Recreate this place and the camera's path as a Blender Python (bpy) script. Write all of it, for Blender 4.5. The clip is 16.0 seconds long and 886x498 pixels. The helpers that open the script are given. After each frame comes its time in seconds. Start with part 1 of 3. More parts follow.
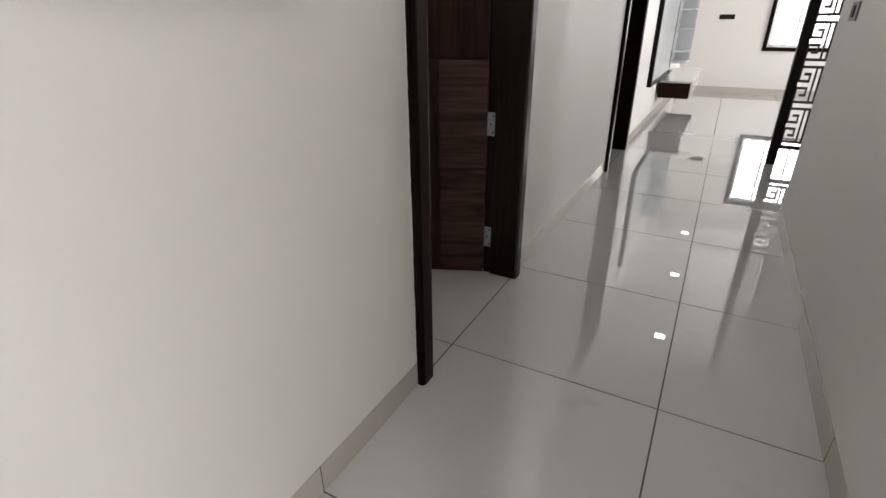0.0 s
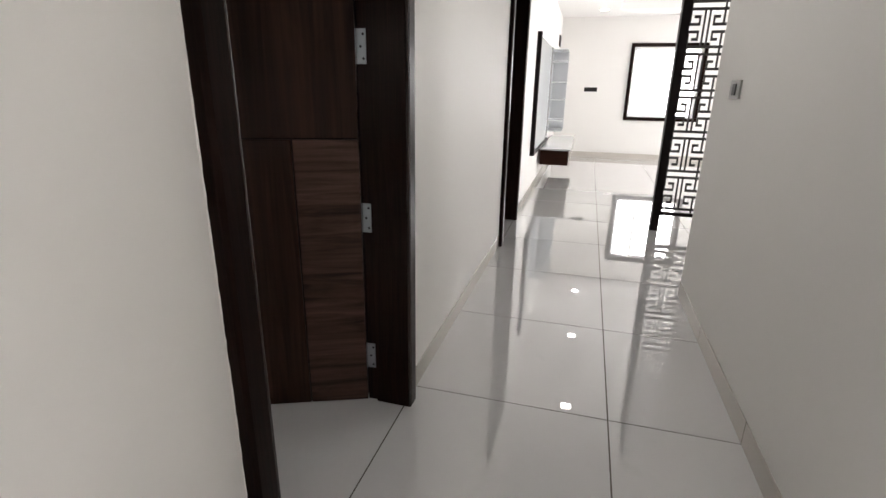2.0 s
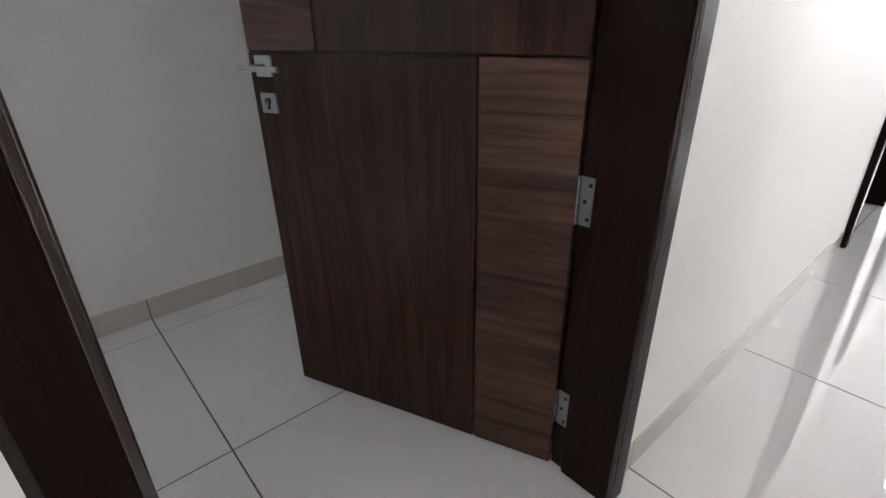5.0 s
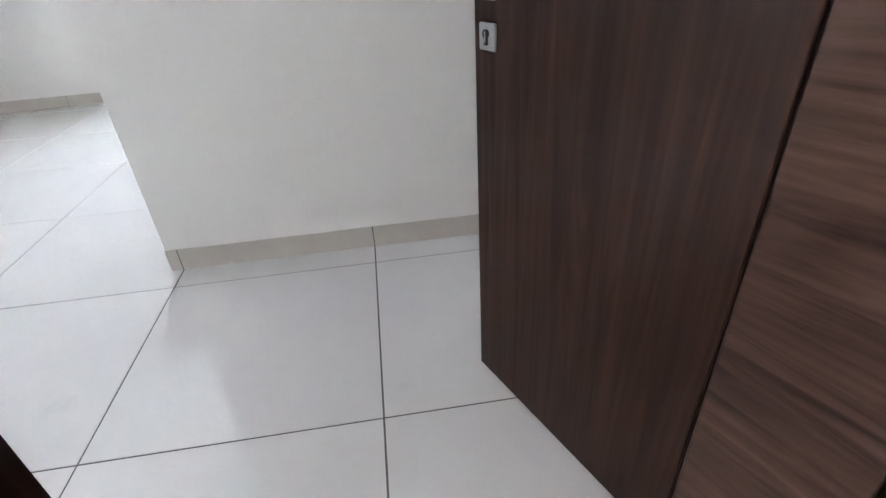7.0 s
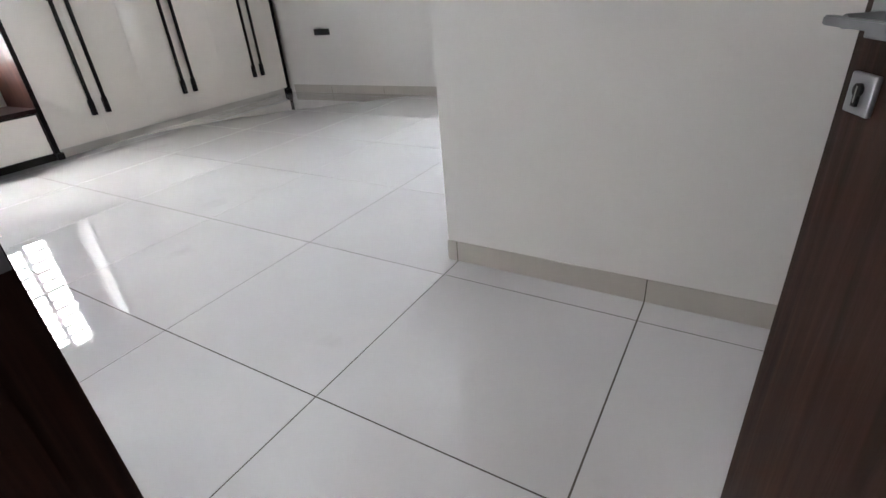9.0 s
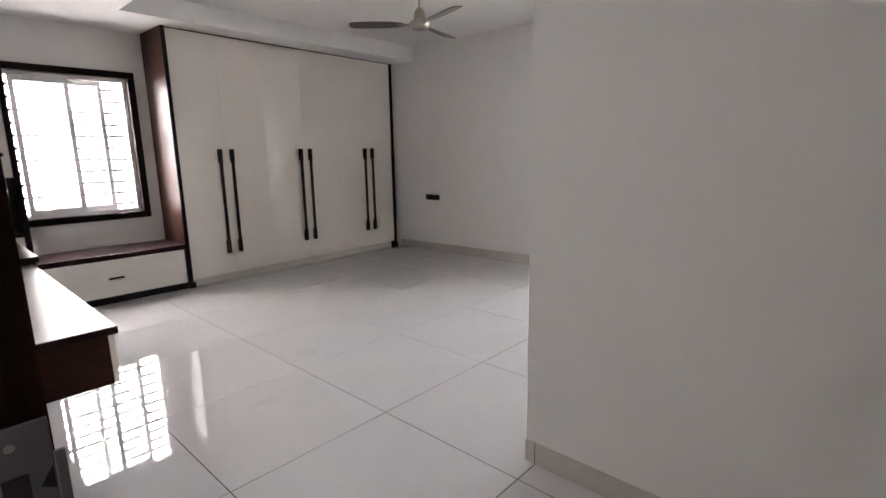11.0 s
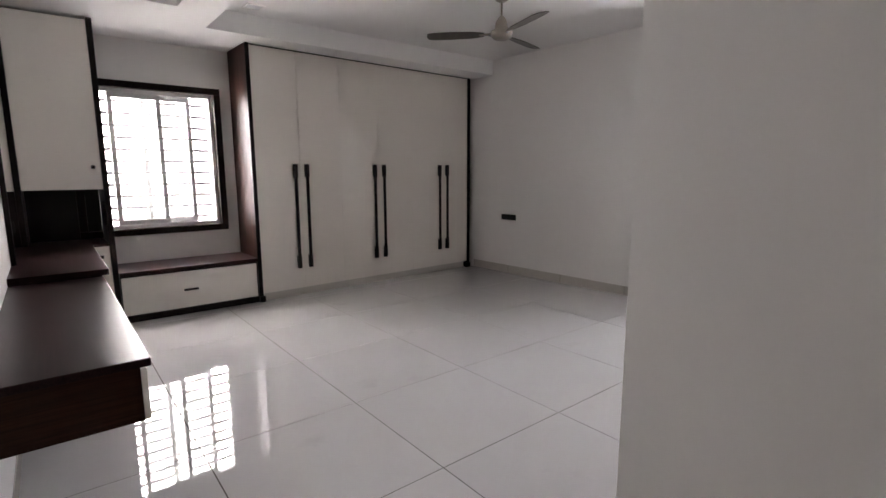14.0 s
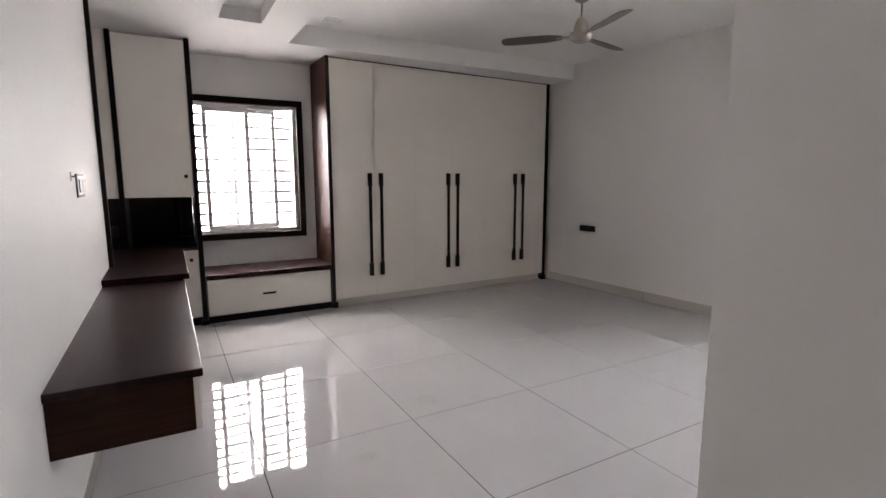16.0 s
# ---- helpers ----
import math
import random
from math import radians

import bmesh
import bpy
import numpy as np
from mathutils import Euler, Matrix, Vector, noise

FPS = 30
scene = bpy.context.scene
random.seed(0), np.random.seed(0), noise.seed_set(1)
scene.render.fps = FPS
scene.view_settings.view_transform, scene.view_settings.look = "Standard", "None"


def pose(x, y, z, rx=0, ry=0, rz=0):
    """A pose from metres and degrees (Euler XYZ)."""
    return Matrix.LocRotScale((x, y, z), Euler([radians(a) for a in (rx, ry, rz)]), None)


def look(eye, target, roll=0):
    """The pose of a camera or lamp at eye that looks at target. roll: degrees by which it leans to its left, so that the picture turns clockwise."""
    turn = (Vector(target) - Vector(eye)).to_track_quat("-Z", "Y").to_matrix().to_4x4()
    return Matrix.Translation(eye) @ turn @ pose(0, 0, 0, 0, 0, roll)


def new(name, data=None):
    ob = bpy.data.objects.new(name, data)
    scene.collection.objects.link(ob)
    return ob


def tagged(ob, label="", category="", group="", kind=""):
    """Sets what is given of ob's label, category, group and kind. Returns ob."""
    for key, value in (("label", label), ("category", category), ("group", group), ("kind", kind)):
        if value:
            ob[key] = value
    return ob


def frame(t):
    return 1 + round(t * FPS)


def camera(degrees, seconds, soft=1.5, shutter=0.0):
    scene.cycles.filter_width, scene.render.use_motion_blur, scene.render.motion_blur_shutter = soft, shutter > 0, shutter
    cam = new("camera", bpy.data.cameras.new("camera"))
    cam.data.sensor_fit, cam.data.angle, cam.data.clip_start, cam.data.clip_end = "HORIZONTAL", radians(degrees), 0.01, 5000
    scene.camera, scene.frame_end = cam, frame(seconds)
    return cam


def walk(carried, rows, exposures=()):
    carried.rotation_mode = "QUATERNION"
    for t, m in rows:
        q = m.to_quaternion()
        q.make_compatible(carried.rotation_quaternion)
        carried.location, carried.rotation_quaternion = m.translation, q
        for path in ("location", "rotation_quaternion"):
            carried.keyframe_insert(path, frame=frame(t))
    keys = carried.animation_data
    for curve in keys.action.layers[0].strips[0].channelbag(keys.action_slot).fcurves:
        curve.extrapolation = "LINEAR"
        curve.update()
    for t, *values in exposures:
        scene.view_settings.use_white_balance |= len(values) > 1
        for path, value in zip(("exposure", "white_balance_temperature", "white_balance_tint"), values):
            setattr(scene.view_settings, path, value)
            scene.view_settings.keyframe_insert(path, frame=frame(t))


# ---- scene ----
cam = camera(84.0, 16.0)

# seconds, eye, target, roll
PATH = [
    (0, (0.776, -1.499, 1.223), (-0.092, 0.092, 0.378), -0.3),
    (0.5, (0.745, -1.34, 1.239), (-0.021, 0.331, 0.451), 0.2),
    (1, (0.715, -1.221, 1.234), (0.03, 0.508, 0.5), 0.6),
    (1.5, (0.655, -1.074, 1.235), (0.068, 0.718, 0.568), 0.8),
    (2, (0.605, -0.956, 1.239), (0.093, 0.874, 0.615), 0.9),
    (2.5, (0.574, -0.836, 1.245), (0.113, 1.022, 0.666), 0.5),
    (3, (0.567, -0.717, 1.219), (0.044, 1.124, 0.64), -0.1),
    (3.5, (0.565, -0.581, 1.194), (-0.193, 1.163, 0.573), -0.1),
    (4, (0.537, -0.479, 1.174), (-0.438, 1.125, 0.482), -0.4),
    (4.2, (0.513, -0.432, 1.162), (-0.541, 1.106, 0.438), -0.4),
    (6.3, (0.267, 0.053, 1.116), (-1.397, 0.596, 0.149), -2.8),
    (6.5, (0.25, 0.064, 1.099), (-1.435, 0.539, 0.133), -2.7),
    (7, (0.131, 0.09, 1.099), (-1.561, 0.278, 0.048), -3.7),
    (7.5, (0.07, 0.094, 1.096), (-1.595, -0.013, -0.007), -4.8),
    (8, (0.029, 0.107, 1.086), (-1.595, -0.278, -0.016), -5.4),
    (8.5, (-0.01, 0.154, 1.084), (-1.568, -0.52, 0.026), -5.3),
    (9, (-0.06, 0.195, 1.105), (-1.544, -0.758, 0.162), -4.9),
    (9.5, (-0.082, 0.204, 1.186), (-1.549, -0.958, 0.481), -3.6),
    (10, (-0.083, 0.204, 1.255), (-1.54, -1.061, 0.729), -2.5),
    (12.5, (-0.185, 0.086, 1.294), (-1.623, -1.263, 0.96), -0.4),
    (13, (-0.207, 0.042, 1.292), (-1.629, -1.327, 0.967), -0.2),
    (13.5, (-0.271, -0.003, 1.288), (-1.621, -1.443, 0.965), -0.4),
    (14, (-0.354, -0.041, 1.293), (-1.588, -1.583, 0.981), -0.2),
    (14.5, (-0.42, -0.059, 1.299), (-1.541, -1.685, 0.982), 0.2),
    (15, (-0.448, -0.075, 1.303), (-1.508, -1.742, 0.992), -0.0),
    (15.5, (-0.475, -0.08, 1.31), (-1.471, -1.788, 1.009), -0.2),
    (16, (-0.5, -0.092, 1.314), (-1.468, -1.819, 1.03), -0.1),
]
EXPOSURES = [(0, -0.36, 6600, 12), (0.5, -0.22, 6600, 12), (1.5, -0.06, 6600, 12), (2.5, 0.05, 6550, 12), (4.2, 0.16, 6400, 13), (6.3, 2.02, 6150, 12),
             (7, 1.83, 6150, 12), (8.5, 1.55, 6200, 12), (10, 1.1, 6700, 18), (12.5, 0.63, 6800, 19), (14.5, 0.5, 6800, 20), (16, 0.56, 6800, 20)]
walk(cam, [(t, look(eye, target, roll)) for t, eye, target, roll in PATH], EXPOSURES)

# ---- world, light, exposure ----
world = bpy.data.worlds.new("world")
scene.world = world
world.use_nodes = True
wn = world.node_tree
sky = wn.nodes.new("ShaderNodeTexSky")
sky.sky_type = 'NISHITA'
sky.sun_disc = False
sky.sun_elevation = radians(50)
sky.sun_rotation = radians(200)
wn.nodes["Background"].inputs["Strength"].default_value = 0.12
wn.links.new(sky.outputs[0], wn.nodes["Background"].inputs["Color"])


def sky_lamp(name, m, w, h, watts, colour=(1, 1, 1)):
    """Daylight standing in a window's opening."""
    d = bpy.data.lights.new(name, 'AREA')
    d.shape, d.size, d.size_y, d.energy, d.color = 'RECTANGLE', w, h, watts, colour
    ob = new(name, d)
    ob.matrix_world = m
    return ob


W_SIDE, W_LIV, W_BALC, W_FILL = 330, 126, 182, 59
sky_lamp("window_daylight", pose(-5.50, -1.4, 1.4, -90, 0, 90), 1.2, 1.5, W_SIDE, (0.86, 0.935, 1.0))
sky_lamp("window_daylight", pose(1.85, 9.65, 1.4, -90, 0, 0), 1.9, 1.8, W_LIV)
sky_lamp("window_daylight", pose(5.45, 6.5, 1.3, -90, 0, -90), 4.2, 2.2, W_BALC)
# unseen window behind the start, added to brighten the corridor's left wall
sky_lamp("window_daylight", pose(3.75, -2.8, 1.3, -90, 0, -90), 2.2, 2.0, W_FILL)

# ---- materials ----


def material(name, base, rough=0.5, metal=0.0, grain=None, bump=0.0, bump_scale=60, var=0.06, var_scale=3.0,
             coat=0.0, spec=0.5, rand=0.0, rough_var=0.0):
    """base: linear colour. grain: (scale xyz, dark colour) for stretched fibres. var: broad uneven tone."""
    m = bpy.data.materials.new(name)
    m.use_nodes = True
    nt = m.node_tree
    b = nt.nodes["Principled BSDF"]
    b.inputs["Roughness"].default_value = rough
    b.inputs["Metallic"].default_value = metal
    b.inputs["Specular IOR Level"].default_value = spec
    b.inputs["Coat Weight"].default_value = coat
    b.inputs["Coat Roughness"].default_value = 0.02
    tc = nt.nodes.new("ShaderNodeTexCoord")
    n1 = nt.nodes.new("ShaderNodeTexNoise")
    n1.inputs["Scale"].default_value, n1.inputs["Detail"].default_value = var_scale, 5
    nt.links.new(tc.outputs["Object"], n1.inputs["Vector"])
    mix = nt.nodes.new("ShaderNodeMix")
    mix.data_type = 'RGBA'
    mix.inputs["A"].default_value = (*[c * (1 - var) for c in base], 1)
    mix.inputs["B"].default_value = (*[min(1, c * (1 + var)) for c in base], 1)
    nt.links.new(n1.outputs["Fac"], mix.inputs["Factor"])
    colour = mix.outputs["Result"]
    height = None
    if grain:
        scales, dark = grain
        mp = nt.nodes.new("ShaderNodeMapping")
        mp.inputs["Scale"].default_value = scales
        nt.links.new(tc.outputs["Object"], mp.inputs["Vector"])
        g = nt.nodes.new("ShaderNodeTexNoise")
        g.inputs["Scale"].default_value, g.inputs["Detail"].default_value = 1.0, 8
        g.inputs["Roughness"].default_value = 0.62
        g.inputs["Distortion"].default_value = 1.3
        nt.links.new(mp.outputs["Vector"], g.inputs["Vector"])
        ramp = nt.nodes.new("ShaderNodeValToRGB")
        ramp.color_ramp.elements[0].position, ramp.color_ramp.elements[1].position = 0.36, 0.66
        nt.links.new(g.outputs["Fac"], ramp.inputs["Fac"])
        mg = nt.nodes.new("ShaderNodeMix")
        mg.data_type = 'RGBA'
        mg.inputs["A"].default_value = (*dark, 1)
        nt.links.new(ramp.outputs["Color"], mg.inputs["Factor"])
        nt.links.new(colour, mg.inputs["B"])
        colour = mg.outputs["Result"]
        fm = nt.nodes.new("ShaderNodeMapping")
        fm.inputs["Scale"].default_value = [v * 4.5 if v > 5 else v * 1.6 for v in scales]
        nt.links.new(tc.outputs["Object"], fm.inputs["Vector"])
        fine = nt.nodes.new("ShaderNodeTexNoise")
        fine.inputs["Scale"].default_value, fine.inputs["Detail"].default_value = 1.0, 4
        nt.links.new(fm.outputs["Vector"], fine.inputs["Vector"])
        fr = nt.nodes.new("ShaderNodeMapRange")
        fr.inputs["From Min"].default_value, fr.inputs["From Max"].default_value = 0.3, 0.7
        fr.inputs["To Min"].default_value, fr.inputs["To Max"].default_value = 0.72, 1.2
        nt.links.new(fine.outputs["Fac"], fr.inputs["Value"])
        hv = nt.nodes.new("ShaderNodeHueSaturation")
        nt.links.new(fr.outputs["Result"], hv.inputs["Value"])
        nt.links.new(colour, hv.inputs["Color"])
        colour = hv.outputs["Color"]
        height = ramp.outputs["Color"]
    if rand:
        oi = nt.nodes.new("ShaderNodeObjectInfo")
        hs = nt.nodes.new("ShaderNodeHueSaturation")
        mr = nt.nodes.new("ShaderNodeMapRange")
        mr.inputs["To Min"].default_value, mr.inputs["To Max"].default_value = 1 - rand, 1 + rand
        nt.links.new(oi.outputs["Random"], mr.inputs["Value"])
        nt.links.new(mr.outputs["Result"], hs.inputs["Value"])
        nt.links.new(colour, hs.inputs["Color"])
        colour = hs.outputs["Color"]
    nt.links.new(colour, b.inputs["Base Color"])
    if rough_var:
        n3 = nt.nodes.new("ShaderNodeTexNoise")
        n3.inputs["Scale"].default_value, n3.inputs["Detail"].default_value = 1.7, 6
        nt.links.new(tc.outputs["Object"], n3.inputs["Vector"])
        mr = nt.nodes.new("ShaderNodeMapRange")
        mr.inputs["To Min"].default_value, mr.inputs["To Max"].default_value = max(0, rough - rough_var), rough + rough_var
        nt.links.new(n3.outputs["Fac"], mr.inputs["Value"])
        nt.links.new(mr.outputs["Result"], b.inputs["Roughness"])
    if bump:
        bp = nt.nodes.new("ShaderNodeBump")
        bp.inputs["Strength"].default_value, bp.inputs["Distance"].default_value = bump, 0.002
        if height is None:
            n2 = nt.nodes.new("ShaderNodeTexNoise")
            n2.inputs["Scale"].default_value, n2.inputs["Detail"].default_value = bump_scale, 4
            nt.links.new(tc.outputs["Object"], n2.inputs["Vector"])
            height = n2.outputs["Fac"]
        nt.links.new(height, bp.inputs["Height"])
        nt.links.new(bp.outputs["Normal"], b.inputs["Normal"])
    return m


def emitter(name, colour, strength):
    m = bpy.data.materials.new(name)
    m.use_nodes = True
    b = m.node_tree.nodes["Principled BSDF"]
    b.inputs["Base Color"].default_value = (0.9, 0.9, 0.9, 1)
    b.inputs["Emission Color"].default_value = (*colour, 1)
    b.inputs["Emission Strength"].default_value = strength
    return m


def glass(name, rough=0.0):
    m = bpy.data.materials.new(name)
    m.use_nodes = True
    b = m.node_tree.nodes["Principled BSDF"]
    b.inputs["Transmission Weight"].default_value = 1.0
    b.inputs["Roughness"].default_value = rough
    b.inputs["IOR"].default_value = 1.45
    b.inputs["Base Color"].default_value = (0.97, 0.99, 0.98, 1)
    return m


PAINT = material("wall_paint", (0.757, 0.739, 0.711), 0.55, var=0.025, var_scale=1.2, bump=0.12, bump_scale=35, spec=0.35)
CEIL = material("ceiling_paint", (0.8, 0.79, 0.77), 0.7, var=0.02, var_scale=1.0, bump=0.08, bump_scale=40, spec=0.3)
TILE = material("vitrified_tile", (0.568, 0.560, 0.556), 0.008, var=0.05, var_scale=2.2, rand=0.015, spec=1.0, coat=1.0)
nt = TILE.node_tree
shader = nt.nodes["Principled BSDF"]
shader.inputs["Coat Roughness"].default_value, shader.inputs["Coat IOR"].default_value = 0.008, 1.56
geo, smear, edge, dirt = [nt.nodes.new("ShaderNode" + k) for k in ("NewGeometry", "TexNoise", "MapRange", "Mix")]
smear.inputs["Scale"].default_value, smear.inputs["Detail"].default_value = 2.6, 7
edge.inputs["From Min"].default_value, edge.inputs["From Max"].default_value = 0.66, 0.76
edge.inputs["To Max"].default_value = 0.22
dirt.data_type = 'RGBA'
dirt.inputs["B"].default_value = (0.30, 0.28, 0.26, 1)
nt.links.new(geo.outputs["Position"], smear.inputs["Vector"])
nt.links.new(smear.outputs["Fac"], edge.inputs["Value"])
nt.links.new(edge.outputs["Result"], dirt.inputs["Factor"])
nt.links.new(shader.inputs["Base Color"].links[0].from_socket, dirt.inputs["A"])
nt.links.new(dirt.outputs["Result"], shader.inputs["Base Color"])
SKIRT = material("skirting_tile", (0.5, 0.468, 0.42), 0.16, var=0.06, var_scale=4)
GROUT = material("dark_grout", (0.09, 0.075, 0.065), 0.9, var=0.3, var_scale=14, bump=0.3)
FRAME = material("dark_frame_wood", (0.013, 0.0053, 0.0039), 0.3, grain=((60, 60, 2.2), (0.0045, 0.002, 0.0015)), var=0.25, bump=0.06, spec=0.06)
VENEER_V = material("walnut_laminate_upright", (0.0305, 0.0142, 0.0098), 0.42, grain=((17, 17, 0.9), (0.0115, 0.0048, 0.0033)), spec=0.07, var=0.25, var_scale=2.5, bump=0.15)
VENEER_H = material("walnut_laminate_cross", (0.074, 0.040, 0.030), 0.42, grain=((1.3, 1.3, 15), (0.017, 0.0082, 0.0062)), spec=0.1, var=0.28, var_scale=2.5, bump=0.15)
LAM_DARK = material("espresso_laminate", (0.021, 0.0082, 0.0085), 0.3, grain=((40, 1.6, 40), (0.0135, 0.0053, 0.0053)), var=0.2, bump=0.03, spec=0.07)
LAM_BLACK = material("black_laminate", (0.005, 0.0022, 0.002), 0.4, var=0.2, spec=0.12)
LAM_RED = material("mahogany_laminate", (0.055, 0.0205, 0.0135), 0.43, grain=((40, 40, 1.5), (0.022, 0.0075, 0.0055)), var=0.2, bump=0.03, spec=0.18)
LAM_WHITE = material("ivory_gloss_laminate", (0.715, 0.668, 0.606), 0.055, var=0.02, var_scale=1.5, bump=0.007, bump_scale=5)
UPVC = material("white_upvc", (0.88, 0.88, 0.88), 0.35, var=0.02)
STEEL = material("brushed_steel", (0.24, 0.25, 0.265), 0.36, metal=1.0, var=0.1, var_scale=20, bump=0.1, bump_scale=200)
NICKEL = material("satin_nickel", (0.3, 0.27, 0.23), 0.3, metal=1.0, var=0.08)
BLADE = material("fan_blade_enamel", (0.09, 0.076, 0.064), 0.35, metal=0.3, var=0.08)
DARK_MET = material("bronze_handle", (0.011, 0.0065, 0.006), 0.42, var=0.2, spec=0.15)
PLASTIC_K = material("black_plastic", (0.012, 0.011, 0.011), 0.45, var=0.1, spec=0.2)
PLASTIC_G = material("grey_plastic", (0.2, 0.195, 0.18), 0.4, var=0.06)
PLASTIC_W = material("white_plastic", (0.75, 0.74, 0.71), 0.35, var=0.03)
BAR = material("window_bar_paint", (0.035, 0.03, 0.035), 0.4, var=0.1)
LATTICE = material("black_lattice_board", (0.014, 0.01, 0.009), 0.45, var=0.2)
BEAD = material("frame_edge_bead", (0.018, 0.009, 0.007), 0.25, var=0.15, spec=0.4)
BACKDROP = emitter("sky_glow", (0.98, 0.98, 1.0), 1.45)
SKY_RISE = emitter("overcast_sky", (1.0, 0.99, 0.98), 1.0)
nt = SKY_RISE.node_tree
tc, xyz, rise = nt.nodes.new("ShaderNodeTexCoord"), nt.nodes.new("ShaderNodeSeparateXYZ"), nt.nodes.new("ShaderNodeMapRange")
rise.inputs["From Min"].default_value, rise.inputs["From Max"].default_value = 0.9, 3.6
rise.inputs["To Min"].default_value, rise.inputs["To Max"].default_value = 9.0, 84.0
nt.links.new(tc.outputs["Object"], xyz.inputs[0])
nt.links.new(xyz.outputs["Z"], rise.inputs["Value"])
nt.links.new(rise.outputs["Result"], nt.nodes["Principled BSDF"].inputs["Emission Strength"])
# glow of the two added corridor fill panels, no fitting of the place
FILL_GLOW = emitter("fill_panel_glow", (1, 0.99, 0.96), 21.0)
STRIKE = material("dull_strike_steel", (0.13, 0.13, 0.135), 0.4, metal=1.0, var=0.15, var_scale=30)
LED = emitter("downlight_glow", (1, 0.98, 0.95), 30.0)
# roughened only to imitate the sky's glare, which drowns the bars behind
GLARE_GLASS = glass("glare_glass", 0.2)
LAM_EDGE = material("umber_laminate", (0.033, 0.0120, 0.0072), 0.4, grain=((2.0, 2.0, 45), (0.021, 0.0075, 0.0048)), var=0.2, spec=0.06)
PALE = material("pale_grey_gloss", (0.56, 0.575, 0.59), 0.09, var=0.02, bump=0.01, bump_scale=4)
FROST = material("frosted_panel", (0.72, 0.74, 0.74), 0.25, var=0.02)
SCREW = material("plated_screw", (0.3, 0.29, 0.28), 0.35, metal=1.0)

# ---- helpers of the build ----


def bx(bm, a, b):
    """A box between two corners, added to bm."""
    lo, hi = [min(p, q) for p, q in zip(a, b)], [max(p, q) for p, q in zip(a, b)]
    r = bmesh.ops.create_cube(bm, size=1.0)
    for v in r["verts"]:
        v.co = [lo[i] + (v.co[i] + 0.5) * (hi[i] - lo[i]) for i in range(3)]
    return r["verts"]


def rbx(a, b, r=0.003, seg=2):
    """A box with rounded edges, as a bmesh of its own."""
    bm = bmesh.new()
    bx(bm, a, b)
    if r:
        bmesh.ops.bevel(bm, geom=bm.edges[:], offset=r, segments=seg, profile=0.6, affect='EDGES')
    return bm


def cyl(bm, a, b, r0, r1=None, seg=20):
    """A tapered rod from a to b."""
    a, b = Vector(a), Vector(b)
    d = b - a
    m = Matrix.Translation((a + b) / 2) @ d.to_track_quat("Z", "Y").to_matrix().to_4x4()
    bmesh.ops.create_cone(bm, cap_ends=True, segments=seg, radius1=r0, radius2=r0 if r1 is None else r1, depth=d.length, matrix=m)


def lathe(bm, profile, centre, seg=32):
    """A turned shape from (radius, z) pairs."""
    rings = []
    for r, z in profile:
        rings.append([bm.verts.new((centre[0] + r * math.cos(2 * math.pi * k / seg), centre[1] + r * math.sin(2 * math.pi * k / seg), centre[2] + z)) for k in range(seg)])
    for p, q in zip(rings, rings[1:]):
        for k in range(seg):
            bm.faces.new((p[k], p[(k + 1) % seg], q[(k + 1) % seg], q[k]))
    bm.faces.new(rings[0][::-1])
    bm.faces.new(rings[-1])


def mesh_of(bm, name, mat, smooth=False):
    bmesh.ops.recalc_face_normals(bm, faces=bm.faces[:])
    me = bpy.data.meshes.new(name)
    bm.to_mesh(me)
    bm.free()
    me.materials.append(mat)
    if smooth:
        for p in me.polygons:
            p.use_smooth = True
        me.set_sharp_from_angle(angle=radians(35))
    return me


def thing(name, m, label, category, group=""):
    """An Empty at the base of a thing; its parts are built in its own axes."""
    ob = new(name)
    ob.empty_display_size = 0.05
    ob.matrix_world = m
    return tagged(ob, label, category, group)


def part(name, bm, mat, parent, label="", smooth=False):
    ob = new(name, mesh_of(bm, name, mat, smooth))
    ob.parent = parent
    if label:
        tagged(ob, label)
    return ob


def structure(name, bm, mat, label, category):
    return tagged(new(name, mesh_of(bm, name, mat)), label, category, kind="structure")


def pierced(bm, axis, at0, at1, lo, hi, z0, z1, holes=()):
    """A wall along an axis ('x' or 'y'), at0 to at1 thick, with holes (lo, hi, z0, z1) in order."""
    def put(a, b, za, zb):
        if b - a > 1e-4 and zb - za > 1e-4:
            bx(bm, *(((at0, a, za), (at1, b, zb)) if axis == "y" else ((a, at0, za), (b, at1, zb))))
    spot = lo
    for a, b, za, zb in sorted(holes):
        put(spot, a, z0, z1)
        put(a, b, z0, za)
        put(a, b, zb, z1)
        spot = b
    put(spot, hi, z0, z1)


ORIGIN = Matrix.Identity(4)
TOP = 2.485      # the low ceiling
WALL_TOP = 2.95

# ---- the structure ----
# wall between corridor and bedroom, with the two doorways
bm = bmesh.new()
pierced(bm, "y", -0.14, 0.0, -3.95, 9.1, -0.05, WALL_TOP, [(-0.275, 0.716, -0.05, 2.16), (2.90, 3.84, -0.05, 2.16)])
structure("wall_corridor", bm, PAINT, "smooth off-white painted wall with two dark framed doorways", "wall")
bm = bmesh.new()
pierced(bm, "y", -0.02, 0.0, -5.66, -3.95, -0.05, WALL_TOP)
structure("wall_alcove", bm, PAINT, "off-white painted wall behind the study unit", "wall")
bm = bmesh.new()
pierced(bm, "y", 1.275, 1.42, -1.5, 2.24, -0.05, WALL_TOP)
structure("wall_corridor_opposite", bm, PAINT, "smooth off-white painted corridor wall with a free end", "wall")
bm = bmesh.new()
